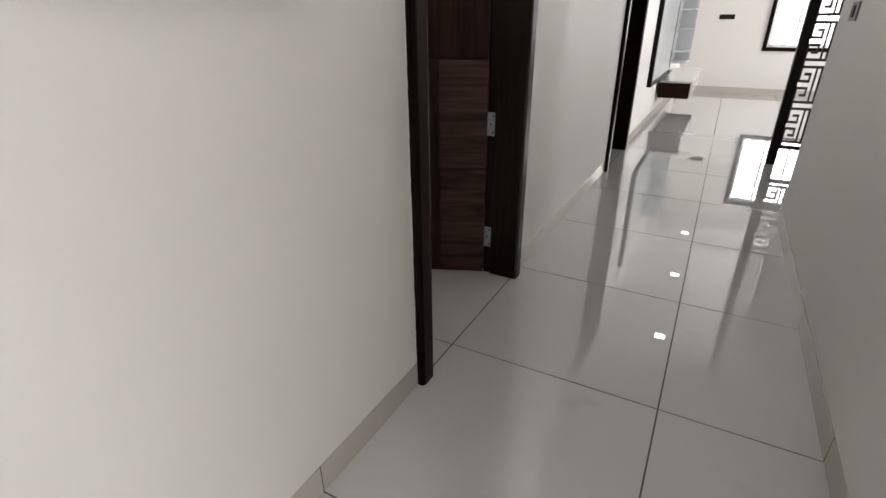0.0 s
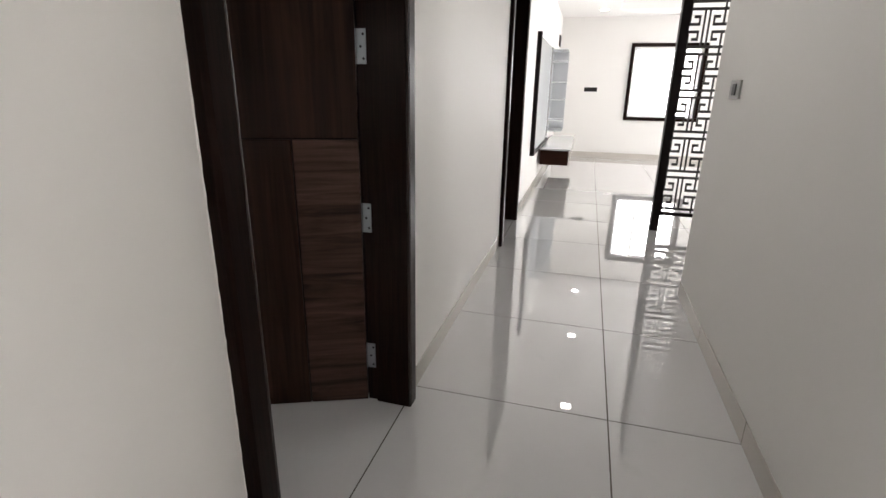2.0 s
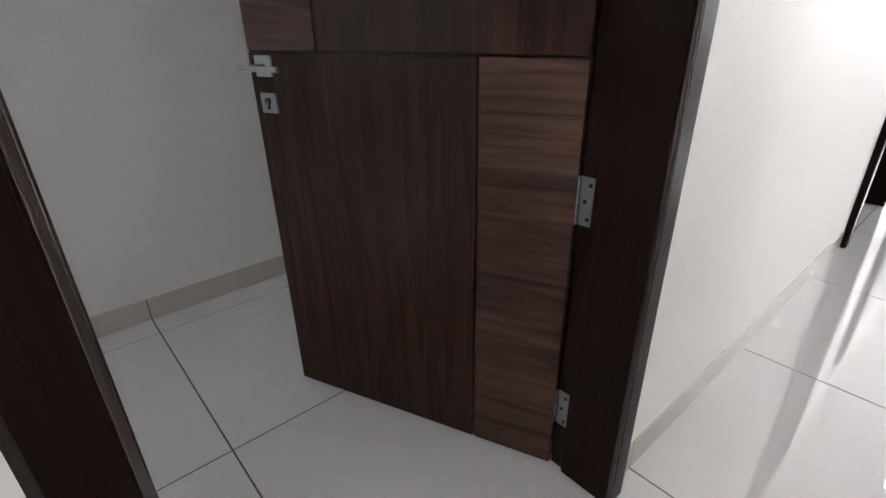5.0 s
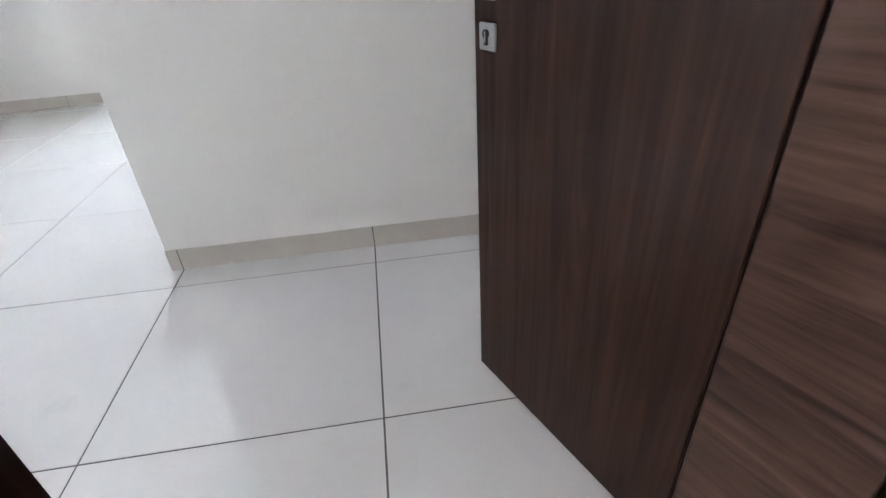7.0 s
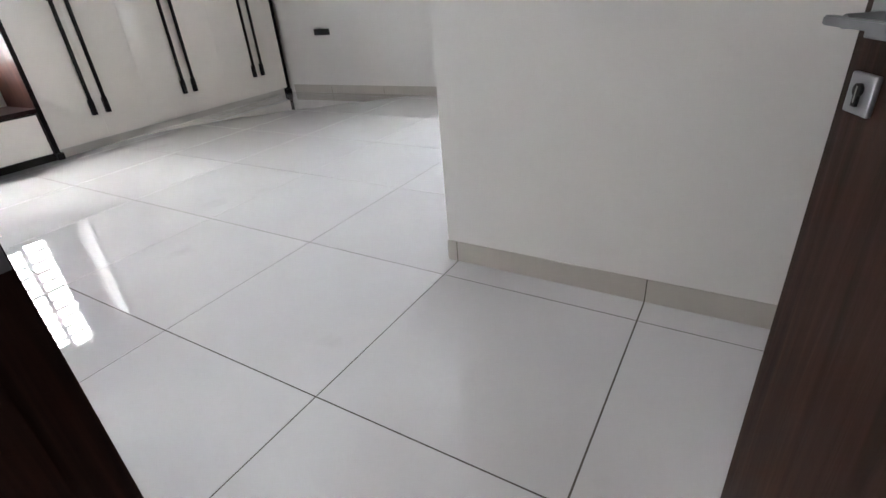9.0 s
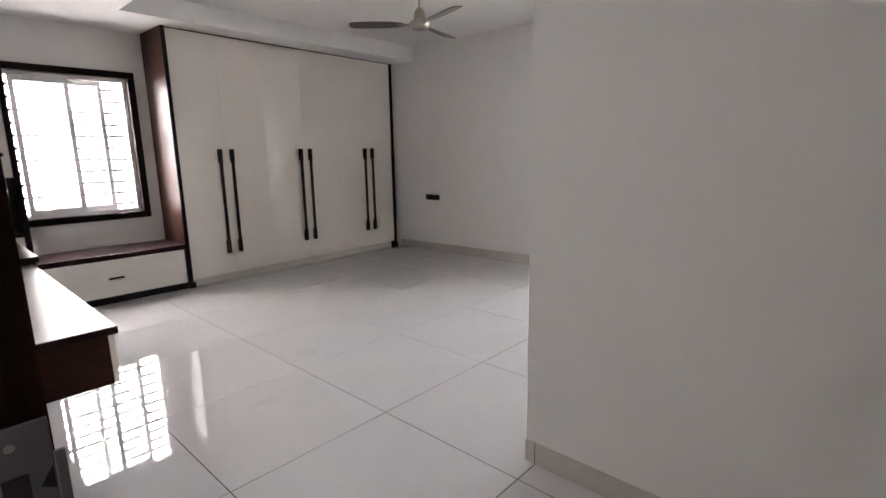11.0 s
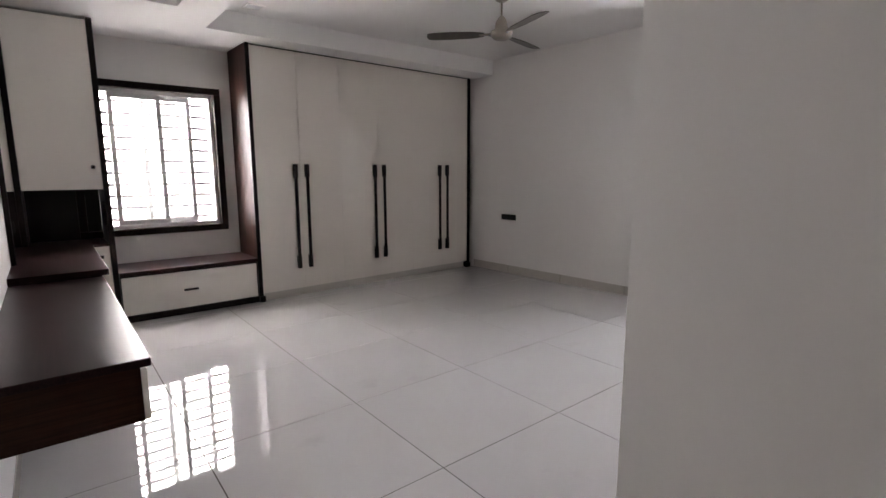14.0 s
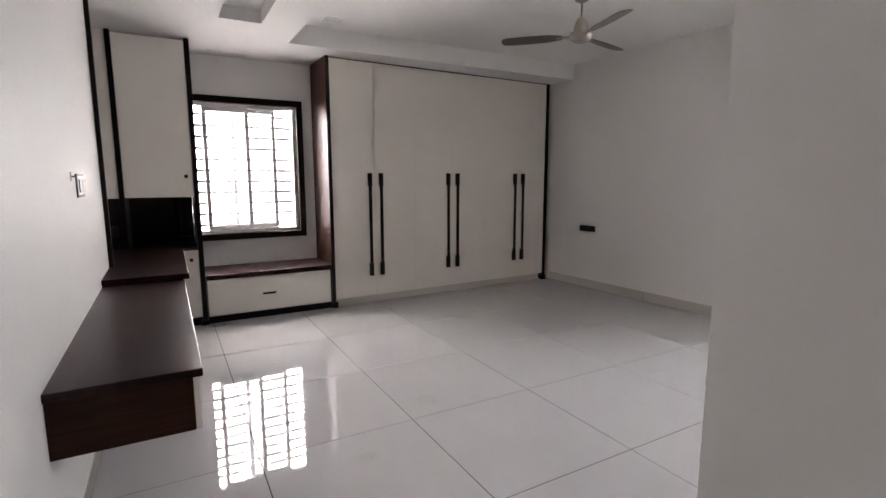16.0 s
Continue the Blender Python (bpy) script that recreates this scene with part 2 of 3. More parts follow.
pierced(bm, "x", -4.25, -4.1, -0.14, 3.5, -0.05, WALL_TOP)
# the opening here is assumed, cut out of view for the added fill lamp
pierced(bm, "y", 3.35, 3.5, -4.1, -1.35, -0.05, WALL_TOP, [(-3.8, -1.8, 0.3, 2.2)])
pierced(bm, "x", -1.5, -1.35, 1.42, 3.35, -0.05, WALL_TOP)
structure("wall_corridor_end", bm, PAINT, "off-white painted wall closing the corridor", "wall")
bm = bmesh.new()
pierced(bm, "y", -0.14, 0.0, -4.1, -3.952, -0.05, WALL_TOP)
structure("wall_corridor_stub", bm, PAINT, "off-white painted corridor wall", "wall")
# partition facing the bedroom door, a solid block that ends in a corner
bm = bmesh.new()
bx(bm, (-5.2, -0.845, -0.05), (-1.732, 1.25, WALL_TOP))
structure("wall_partition", bm, PAINT, "off-white painted partition wall with a sharp corner", "wall")
bm = bmesh.new()
bx(bm, (-1.732, 1.1, -0.05), (-0.14, 1.25, WALL_TOP))
structure("wall_passage_end", bm, PAINT, "off-white painted wall at the end of the entry passage", "wall")
# window wall and the slightly skewed side wall of the bedroom
WIN_X0, WIN_X1, WIN_Z0, WIN_Z1 = -1.755, -0.60, 0.755, 2.06
bm = bmesh.new()
pierced(bm, "x", -5.66, -5.46, -5.4, 0.0, -0.05, WALL_TOP, [(WIN_X0, WIN_X1, WIN_Z0, WIN_Z1)])
structure("wall_window", bm, PAINT, "off-white painted wall round the bedroom window", "wall")
SIDE = pose(-4.865, -5.0, 0, 0, 0, 3.0)
bm = bmesh.new()
pierced(bm, "y", -0.18, 0.0, -0.6, 4.2, -0.05, WALL_TOP, [(3.18, 3.40, 0.8, 2.0)])
bm.transform(SIDE)
structure("wall_side", bm, PAINT, "off-white painted bedroom wall with a narrow window", "wall")
# living room shell
bm = bmesh.new()
pierced(bm, "x", 9.1, 9.3, -0.14, 5.2, -0.05, WALL_TOP, [(1.30, 2.44, 0.77, 1.98)])
structure("wall_living_far", bm, PAINT, "bright off-white living room wall with a window", "wall")
bm = bmesh.new()
pierced(bm, "y", 5.0, 5.2, 2.09, 9.1, -0.05, WALL_TOP, [(4.5, 8.5, 0.1, 2.3)])
structure("wall_living_side", bm, PAINT, "off-white living room wall with a wide opening", "wall")
bm = bmesh.new()
pierced(bm, "x", 2.09, 2.24, 1.42, 5.0, -0.05, WALL_TOP)
structure("wall_foyer", bm, PAINT, "off-white painted foyer wall", "wall")
# small room behind the second doorway
bm = bmesh.new()
pierced(bm, "y", -1.8, -1.66, 1.25, 5.6, -0.05, WALL_TOP)
pierced(bm, "x", 5.46, 5.6, -1.66, -0.14, -0.05, WALL_TOP)
structure("wall_second_room", bm, PAINT, "off-white painted walls of the second room", "wall")

# ceilings
bm = bmesh.new()
bx(bm, (-5.3, -5.46, TOP), (-0.02, -4.68, 2.9))
bx(bm, (-0.93, -4.68, TOP), (-0.02, 1.1, 2.9))
bx(bm, (-1.53, -4.68, TOP), (-1.23, 1.1, 2.9))
bx(bm, (-1.23, -4.68, TOP), (-0.93, -4.22, 2.9))
bx(bm, (-1.23, -1.2, TOP), (-0.93, 1.1, 2.9))
bx(bm, (-1.23, -4.22, TOP + 0.1), (-0.93, -1.2, 2.9))
bx(bm, (-5.3, -4.68, 2.66), (-1.53, -0.845, 2.9))
structure("ceiling_bedroom", bm, CEIL, "white false ceiling with a raised tray and a slot", "ceiling")
bm = bmesh.new()
bx(bm, (0.0, -4.1, 2.6), (1.275, 2.24, 2.9))
bx(bm, (1.275, -4.1, 2.6), (3.35, -1.5, 2.9))
structure("ceiling_corridor", bm, CEIL, "plain white corridor ceiling", "ceiling")
bm = bmesh.new()
bx(bm, (0.0, 2.24, TOP), (0.95, 9.1, 2.9))
bx(bm, (0.95, 2.24, TOP), (5.0, 4.6, 2.9))
bx(bm, (0.95, 8.3, TOP), (5.0, 9.1, 2.9))
bx(bm, (4.2, 4.6, TOP), (5.0, 8.3, 2.9))
bx(bm, (0.95, 4.6, 2.68), (4.2, 8.3, 2.9))
structure("ceiling_living", bm, CEIL, "white living room false ceiling with a raised tray", "ceiling")
bm = bmesh.new()
bx(bm, (-1.66, 1.25, TOP), (-0.14, 5.46, 2.9))
structure("ceiling_second_room", bm, CEIL, "plain white ceiling", "ceiling")


def skirting(name, runs, m=ORIGIN):
    """Runs of tile skirting: (x0, y0, x1, y1) rectangles in plan, a tile each."""
    root = thing(name, m, "beige tile skirting along the foot of the wall", "baseboard")
    root["kind"] = "structure"
    for x0, y0, x1, y1 in runs:
        part("skirting_tile", rbx((x0, y0, 0.0), (x1, y1, 0.098), 0.0012, 1), SKIRT, root)
        if y1 - y0 > x1 - x0:
            part("joint", rbx((x0, y1, 0.0), (x1 - 0.0015 if x1 < 1 else x1, y1 + 0.004, 0.097), 0.0), GROUT, root)


S = 0.0045
skirting("baseboard_corridor", [(0, -4.1, S, -1.602), (0, -1.598, S, -0.802), (0, -0.798, S, -0.283), (0, 0.724, S, 0.798), (0, 0.802, S, 1.598), (0, 1.602, S, 2.398),
                                (0, 2.402, S, 2.883), (0, 3.857, S, 4.798), (0, 4.802, S, 9.1),
                                (1.275 - S, -1.5, 1.275, -0.802), (1.275 - S, -0.798, 1.275, -0.002), (1.275 - S, 0.002, 1.275, 0.798),
                                (1.275 - S, 0.802, 1.275, 1.598), (1.275 - S, 1.602, 1.275, 2.24)])
skirting("baseboard_partition", [(-1.732, -0.80, -1.732 + S, -0.0018), (-1.732, 0.0018, -1.732 + S, 0.798), (-1.732, 0.802, -1.732 + S, 1.1),
                                 (-1.732, -0.845, -1.732 + S, -0.8035), (-5.0, -0.845 - S, -1.732 + S, -0.845),
                                 (-0.14 - S, -3.95, -0.14, -0.30)])
skirting("baseboard_living", [(S, 9.1 - S, 5.0, 9.1), (1.275, 2.24, 5.0, 2.24 + S)])
skirting("baseboard_side", [(0, a, S, b) for a, b in ((0.0, 0.62), (0.623, 1.42), (1.423, 2.22), (2.223, 3.02), (3.023, 4.1))], SIDE)

# ---- doors ----


def door_frame(name, y0, y1, label, rebate=True, height=2.12):
    """A dark wooden frame in the corridor wall: outer edges at y0 and y1. Jambs have a rebate on the room side."""
    root = thing(name, ORIGIN, label, "door frame")
    root["kind"] = "structure"
    W, X0, X1, XR = 0.072, 0.030, -0.157, -0.116
    for s, y in ((1, y0), (-1, y1)):
        pts = [(X0 - 0.008, y), (X0, y + s * 0.010), (X0, y + s * (W - 0.012)), (X0 - 0.012, y + s * W), (XR, y + s * W),
               (XR, y + s * (W - 0.011)), (X1, y + s * (W - 0.011)), (X1, y)]
        bm = bmesh.new()
        low = [bm.verts.new((px, py, 0.0)) for px, py in pts]
        high = [bm.verts.new((px, py, height)) for px, py in pts]
        n = len(pts)
        for k in range(n):
            bm.faces.new((low[k], low[(k + 1) % n], high[(k + 1) % n], high[k]))
        bm.faces.new(low)
        bm.faces.new(high)
        part("jamb", bm, FRAME, root)
        bm = bmesh.new()
        cyl(bm, (X0 - 0.006, y + s * (W - 0.006), 0.0), (X0 - 0.006, y + s * (W - 0.006), height), 0.0062, seg=12)
        part("bead", bm, BEAD, root, "polished edge bead", smooth=True)
    part("head", rbx((X0, y0, height), (X1, y1, height + 0.07), 0.004), FRAME, root)
    return root


frame_a = door_frame("door_frame_1", -0.281, 0.722, "polished espresso wooden door frame of the bedroom doorway")
frame_b = door_frame("door_frame_2", 2.885, 3.855, "polished espresso wooden door frame further down the corridor")

# box strike on the jamb
strike = part("strike_plate", rbx((-0.122, -0.2215, 0.955), (-0.1560, -0.2182, 1.118), 0.0015), STRIKE, frame_a, "steel strike plate with two openings drawn as black blocks")
lip = part("strike_lip", rbx((-0.1555, -0.2215, 1.044), (-0.1625, -0.2178, 1.092), 0.0012), STRIKE, strike)
# the notch is a raised black wedge, its inner shade put into the colour
bm = bmesh.new()
wedge = [(-0.1465, 1.071), (-0.1545, 1.084), (-0.1545, 1.066)]
for y in (-0.2184, -0.2173):
    bm.faces.new([bm.verts.new((x, y, z)) for x, z in wedge])
bm.verts.ensure_lookup_table()
for k in range(3):
    bm.faces.new((bm.verts[k], bm.verts[(k + 1) % 3], bm.verts[3 + (k + 1) % 3], bm.verts[3 + k]))
part("latch_notch_dark", bm, PLASTIC_K, strike)
# no holes are cut: black blocks carry the dark of the openings
for z0, z1 in ((1.047, 1.083), (0.975, 1.009)):
    part("strike_hole_dark", rbx((-0.1275, -0.2186, z0), (-0.1415, -0.2176, z1), 0.0004, 1), PLASTIC_K, strike)
for z in (1.104, 1.028, 0.963):
    bm = bmesh.new()
    cyl(bm, (-0.1345, -0.2184, z), (-0.1345, -0.2172, z), 0.0032, 0.0026, seg=12)
    part("screw", bm, SCREW, strike)

bm = bmesh.new()
bx(bm, (-0.1405, -0.345, 0.0), (-0.163, -0.2815, 2.2))
structure("trim_plaster", bm, PAINT, "white plaster edge beside the door frame", "trim")

# ragged line of filler where the plaster meets the frame
random.seed(5)
for name, y, side in (("filler", -0.2825, -1), ("filler", 0.7235, 1)):
    bm = bmesh.new()
    last = None
    for k in range(141):
        z = 0.1 + k * 0.0143
        w, h = random.uniform(0.0008, 0.0034), random.uniform(0.001, 0.0032)
        row = [bm.verts.new(c) for c in ((0.0, y, z), (h, y, z), (h * 0.6, y + side * w * 0.6, z), (0.0, y + side * w, z))]
        if last:
            for q in range(4):
                bm.faces.new((last[q], last[(q + 1) % 4], row[(q + 1) % 4], row[q]))
        last = row
    part(name, bm, PLASTIC_W if side < 0 else PAINT, frame_a, "ragged white filler line")

# the open leaf: hinge edge at its local origin, closed it would lie along -y
LEAF_W, LEAF_T, LEAF_H = 0.868, 0.036, 2.09
leaf = thing("door", pose(-0.155, 0.645, 0.006, 0, 0, -67.0), "open flush walnut laminate door with grooved panels", "door")


def lx(u, v, z):
    """Along the leaf from its hinge edge, out of its corridor face, up."""
    return (v, -u, z)


def slab(u0, u1, z0, z1, mat, name="panel", label=""):
    bm = rbx(lx(u0, -LEAF_T + 0.002, z0), lx(u1, 0.0, z1), 0.0016, 1)
    part(name, bm, mat, leaf, label)


G = 0.0028
part("core", rbx(lx(0.001, -LEAF_T, 0.0), lx(LEAF_W, -0.0065, LEAF_H), 0.001, 1), LAM_BLACK, leaf)
ZG, UG, UG2, ZT = 1.058, 0.228, 0.645, 1.66
slab(0.0, UG - G, 0.0, ZG - G, VENEER_H, "panel", "cross-grained walnut strip")
slab(UG + G, LEAF_W, 0.0, ZG - G, VENEER_V, "panel", "upright-grained walnut panel")
slab(0.0, UG2 - G, ZG + G, ZT - G, VENEER_V, "panel", "upright-grained walnut panel")
slab(UG2 + G, LEAF_W, ZG + G, ZT - G, VENEER_H, "panel", "cross-grained walnut strip")
slab(0.0, UG - G, ZT + G, LEAF_H, VENEER_H, "panel", "cross-grained walnut strip")
slab(UG + G, LEAF_W, ZT + G, LEAF_H, VENEER_V, "panel", "upright-grained walnut panel")

UH = 0.815
rose = part("handle_rose", rbx(lx(UH - 0.026, 0.0, 0.998), lx(UH + 0.026, 0.009, 1.050), 0.003), STEEL, leaf, "square steel rose")
bm = bmesh.new()
cyl(bm, lx(UH, 0.008, 1.022), lx(UH, 0.05, 1.022), 0.009)
bx(bm, lx(UH - 0.085, 0.042, 1.015), lx(UH + 0.042, 0.053, 1.027))
bmesh.ops.bevel(bm, geom=[e for e in bm.edges if e.calc_length() > 0.03], offset=0.002, segments=2, affect='EDGES')
part("lever", bm, STEEL, rose, "satin steel lever", smooth=True)
plate = part("keyhole_plate", rbx(lx(UH - 0.026, 0.0, 0.906), lx(UH + 0.026, 0.008, 0.958), 0.003), STEEL, leaf, "square steel keyhole plate")
bm = bmesh.new()
cyl(bm, lx(UH, 0.006, 0.938), lx(UH, 0.0125, 0.938), 0.0085)
bx(bm, lx(UH - 0.0045, 0.006, 0.917), lx(UH + 0.0045, 0.012, 0.936))
part("lock_cylinder", bm, PLASTIC_K, plate, "dark lock cylinder", smooth=True)
bm = bmesh.new()
bx(bm, lx(UH - 0.0012, 0.0121, 0.922), lx(UH + 0.0012, 0.0128, 0.943))
part("keyway", bm, SCREW, plate)
rose2 = part("inner_rose", rbx(lx(UH - 0.026, -LEAF_T, 0.998), lx(UH + 0.026, -LEAF_T - 0.009, 1.050), 0.003), STEEL, leaf)
bm = bmesh.new()
cyl(bm, lx(UH, -LEAF_T - 0.008, 1.022), lx(UH, -LEAF_T - 0.05, 1.022), 0.009)
bx(bm, lx(UH - 0.085, -LEAF_T - 0.042, 1.015), lx(UH + 0.01, -LEAF_T - 0.053, 1.027))
part("lever", bm, STEEL, rose2, smooth=True)
bm = bmesh.new()
bx(bm, lx(LEAF_W, -0.006, 0.92), lx(LEAF_W + 0.0015, -LEAF_T + 0.008, 1.09))
part("latch_plate", bm, STEEL, leaf)

# added black strip: stops the lit wall beyond showing through the hinge gap
part("gap_strip", rbx((-0.170, 0.648, 0.0), (-0.180, 0.700, 2.1), 0.001, 1), LAM_BLACK, frame_a, "black strip added to keep the hinge gap dark")

# butt hinges on the frame
for z in (0.205, 0.778, 1.364, 1.93):
    hinge = part("hinge", rbx((-0.156, 0.6580, z - 0.055), (-0.122, 0.6608, z + 0.055), 0.001, 1), STEEL, frame_a, "steel butt hinge")
    bm = bmesh.new()
    for k in range(5):
        cyl(bm, (-0.159, 0.6525, z - 0.055 + 0.022 * k + 0.0008), (-0.159, 0.6525, z - 0.055 + 0.022 * (k + 1) - 0.0008), 0.0058, seg=12)
    part("knuckle", bm, STEEL, hinge, smooth=True)
    for k in (-0.038, 0.0, 0.038):
        bm = bmesh.new()
        cyl(bm, (-0.131 - (0.01 if k == 0 else 0), 0.6586, z + k), (-0.131 - (0.01 if k == 0 else 0), 0.6566, z + k), 0.0045, seg=10)
        part("screw", bm, PLASTIC_K, hinge)

# ---- windows ----


def casing(root, x0, x1, z0, z1, y, out, w=0.062, d=0.03, name="casing"):
    """A dark moulding round an opening in a wall along x; out: +1 or -1, towards the room."""
    for a, b in (((x0 - w, z1), (x1 + w, z1 + w)), ((x0 - w, z0 - w), (x1 + w, z0)), ((x0 - w, z0), (x0, z1)), ((x1, z0), (x1 + w, z1))):
        part(name, rbx((a[0], y - out * 0.05, a[1]), (b[0], y + out * d, b[1]), 0.004), FRAME, root)


win = thing("window_1", ORIGIN, "white sliding window with dark casing and outside bars", "window")
win["kind"] = "structure"
casing(win, WIN_X0 + 0.012, WIN_X1 - 0.012, WIN_Z0 + 0.012, WIN_Z1 - 0.012, -5.46, 1)


def upvc_frame(root, x0, x1, z0, z1, y0, y1, w, name="window_frame"):
    """A white rectangular frame, four mitred bars butted together."""
    for a, b in (((x0, z0), (x1, z0 + w)), ((x0, z1 - w), (x1, z1)), ((x0, z0 + w), (x0 + w, z1 - w)), ((x1 - w, z0 + w), (x1, z1 - w))):
        part(name, rbx((a[0], y0, a[1]), (b[0], y1, b[1]), 0.004), UPVC, root)


upvc_frame(win, WIN_X0, WIN_X1, WIN_Z0, WIN_Z1, -5.60, -5.51, 0.045)


def sash(root, x0, x1, z0, z1, y):
    s = part("sash", rbx((x0, y - 0.016, z0), (x1, y + 0.016, z0 + 0.045), 0.004), UPVC, root)
    part("sash_rail", rbx((x0, y - 0.016, z1 - 0.045), (x1, y + 0.016, z1), 0.004), UPVC, s)
    part("sash_stile", rbx((x0, y - 0.016, z0 + 0.045), (x0 + 0.040, y + 0.016, z1 - 0.045), 0.004), UPVC, s)
    part("sash_stile", rbx((x1 - 0.040, y - 0.016, z0 + 0.045), (x1, y + 0.016, z1 - 0.045), 0.004), UPVC, s)
    bm = bmesh.new()
    bx(bm, (x0 + 0.040, y - 0.003, z0 + 0.045), (x1 - 0.040, y + 0.003, z1 - 0.045))
    p = part("pane", bm, GLARE_GLASS, s, "glass pane roughened to wash out the bars like glare")
    p.visible_shadow = False
    return s


sash(win, -1.285, -0.855, WIN_Z0 + 0.046, WIN_Z1 - 0.046, -5.530)
sash(win, -1.55, -1.115, WIN_Z0 + 0.046, WIN_Z1 - 0.046, -5.572)
for k in range(11):
    z = 0.84 + k * 0.112
    bm = bmesh.new()
    cyl(bm, (WIN_X0 - 0.05, -5.70, z), (WIN_X1 + 0.05, -5.70, z), 0.018, seg=8)
    part("bar", bm, BAR, win)

win = thing("window_2", SIDE, "narrow white window in the bedroom wall", "window")
win["kind"] = "structure"
for a, b in (((3.18, 0.8), (3.40, 0.84)), ((3.18, 1.96), (3.40, 2.0)), ((3.18, 0.84), (3.21, 1.96)), ((3.37, 0.84), (3.40, 1.96))):
    part("window_frame", rbx((-0.14, a[0], a[1]), (-0.08, b[0], b[1]), 0.004), UPVC, win)

win = thing("window_3", ORIGIN, "living room window with a black casing", "window")
win["kind"] = "structure"
casing(win, 1.30, 2.44, 0.77, 1.98, 9.1, -1, w=0.06, d=0.03)
upvc_frame(win, 1.30, 2.44, 0.77, 1.98, 9.17, 9.24, 0.045)
for xm in (1.68, 2.06):
    part("mullion", rbx((xm - 0.018, 9.18, 0.815), (xm + 0.018, 9.23, 1.935), 0.004), UPVC, win)
for k in range(10):
    z = 0.86 + k * 0.115
    bm = bmesh.new()
    cyl(bm, (1.27, 9.36, z), (2.47, 9.36, z), 0.006, seg=8)
    part("bar", bm, BAR, win)

# pale overcast sky beyond each window
for name, a, b in (("backdrop_side", (-5.75, -2.6, 0.0), (-5.74, 0.4, 2.9)),
                   ("backdrop_living", (0.3, 9.8, 0.0), (3.6, 9.81, 2.9)), ("backdrop_balcony", (5.7, 3.2, 0.0), (5.71, 9.6, 2.9)),
                   ("backdrop_fill", (4.0, -4.2, 0.0), (4.01, -1.2, 2.9))):
    # the last sheet stands behind the added, unseen opening by the corridor
    bm = bmesh.new()
    bx(bm, a, b)
    structure(name, bm, BACKDROP, "blank bright white sky", "sky")

bm = bmesh.new()
bx(bm, (-6.5, -7.22, -2.0), (4.5, -7.2, 7.0))
structure("backdrop_bedroom", bm, SKY_RISE, "overcast sky, paler towards the rooftops", "sky")

# ---- bedroom: wardrobe ----
ward = thing("wardrobe", pose(-1.92, -4.94, 0, 0, 0, 1.6), "six-door ivory gloss wardrobe with long dark handles", "wardrobe")
part("side_panel", rbx((0.0, -0.50, 0.0), (-0.03, -0.002, 2.483), 0.002), LAM_RED, ward, "glossy mahogany side panel")
part("front_stile", rbx((0.003, -0.002, 0.0), (-0.034, 0.016, 2.483), 0.002), LAM_BLACK, ward)
part("foot", rbx((0.006, -0.002, 0.0), (-0.05, 0.03, 0.06), 0.003), LAM_BLACK, ward)
part("side_panel", rbx((-2.835, -0.45, 0.0), (-2.870, 0.016, 2.478), 0.002), LAM_BLACK, ward, "dark end panel")
part("foot", rbx((-2.80, -0.002, 0.0), (-2.875, 0.03, 0.06), 0.003), LAM_BLACK, ward)
part("carcass", rbx((-0.031, -0.47, 0.075), (-2.834, -0.024, 2.470), 0.0), FROST, ward)
part("plinth", rbx((-0.05, -0.06, 0.0), (-2.80, -0.03, 0.078), 0.001, 1), SKIRT, ward, "pale tiled plinth")
part("top_rail", rbx((-0.034, -0.02, 2.470), (-2.834, -0.004, 2.4795), 0.001, 1), LAM_BLACK, ward)
edges = [-0.036, -0.492, -0.962, -1.442, -1.92, -2.405, -2.832]
for k in range(6):
    a, b = edges[k] - (0.0007 if k == 1 else 0.0002), edges[k + 1] + (0.0007 if k == 0 else 0.0002)
    door = part("door", rbx((a, -0.022, 0.082), (b, 0.0, 2.468), 0.0004, 1), LAM_WHITE, ward, "ivory gloss door")
    hx = edges[k + 1] + 0.062 if k % 2 == 0 else edges[k] - 0.062
    bm = bmesh.new()
    for (w, d0, d1, z0, z1) in ((0.016, 0.018, 0.034, 0.42, 1.25), (0.020, 0.0, 0.037, 0.295, 0.43), (0.020, 0.0, 0.037, 1.235, 1.37)):
        bx(bm, (hx - w, d0, z0), (hx + w, d1, z1))
    bmesh.ops.bevel(bm, geom=bm.edges[:], offset=0.003, segments=1, affect='EDGES')
    part("handle", bm, DARK_MET, door, "long dark bronze handle")

# ---- bedroom: window bench ----
bench = thing("window_bench", pose(0, 0, 0), "built-in window seat with dark top and ivory drawer", "bench")
part("seat", rbx((-0.765, -5.458, 0.415), (-1.918, -4.925, 0.450), 0.004), LAM_DARK, bench, "dark espresso laminate seat")
part("body", rbx((-0.767, -5.456, 0.055), (-1.916, -4.962, 0.413), 0.0), LAM_BLACK, bench)
part("plinth", rbx((-0.765, -5.40, 0.0), (-1.918, -4.945, 0.060), 0.003), LAM_BLACK, bench, "dark plinth")
drawer = part("drawer_front", rbx((-0.772, -4.961, 0.066), (-1.905, -4.942, 0.398), 0.002), LAM_WHITE, bench, "ivory gloss drawer front")
bm = rbx((-1.245, -4.943, 0.222), (-1.365, -4.918, 0.240), 0.004)
part("handle", bm, DARK_MET, drawer)

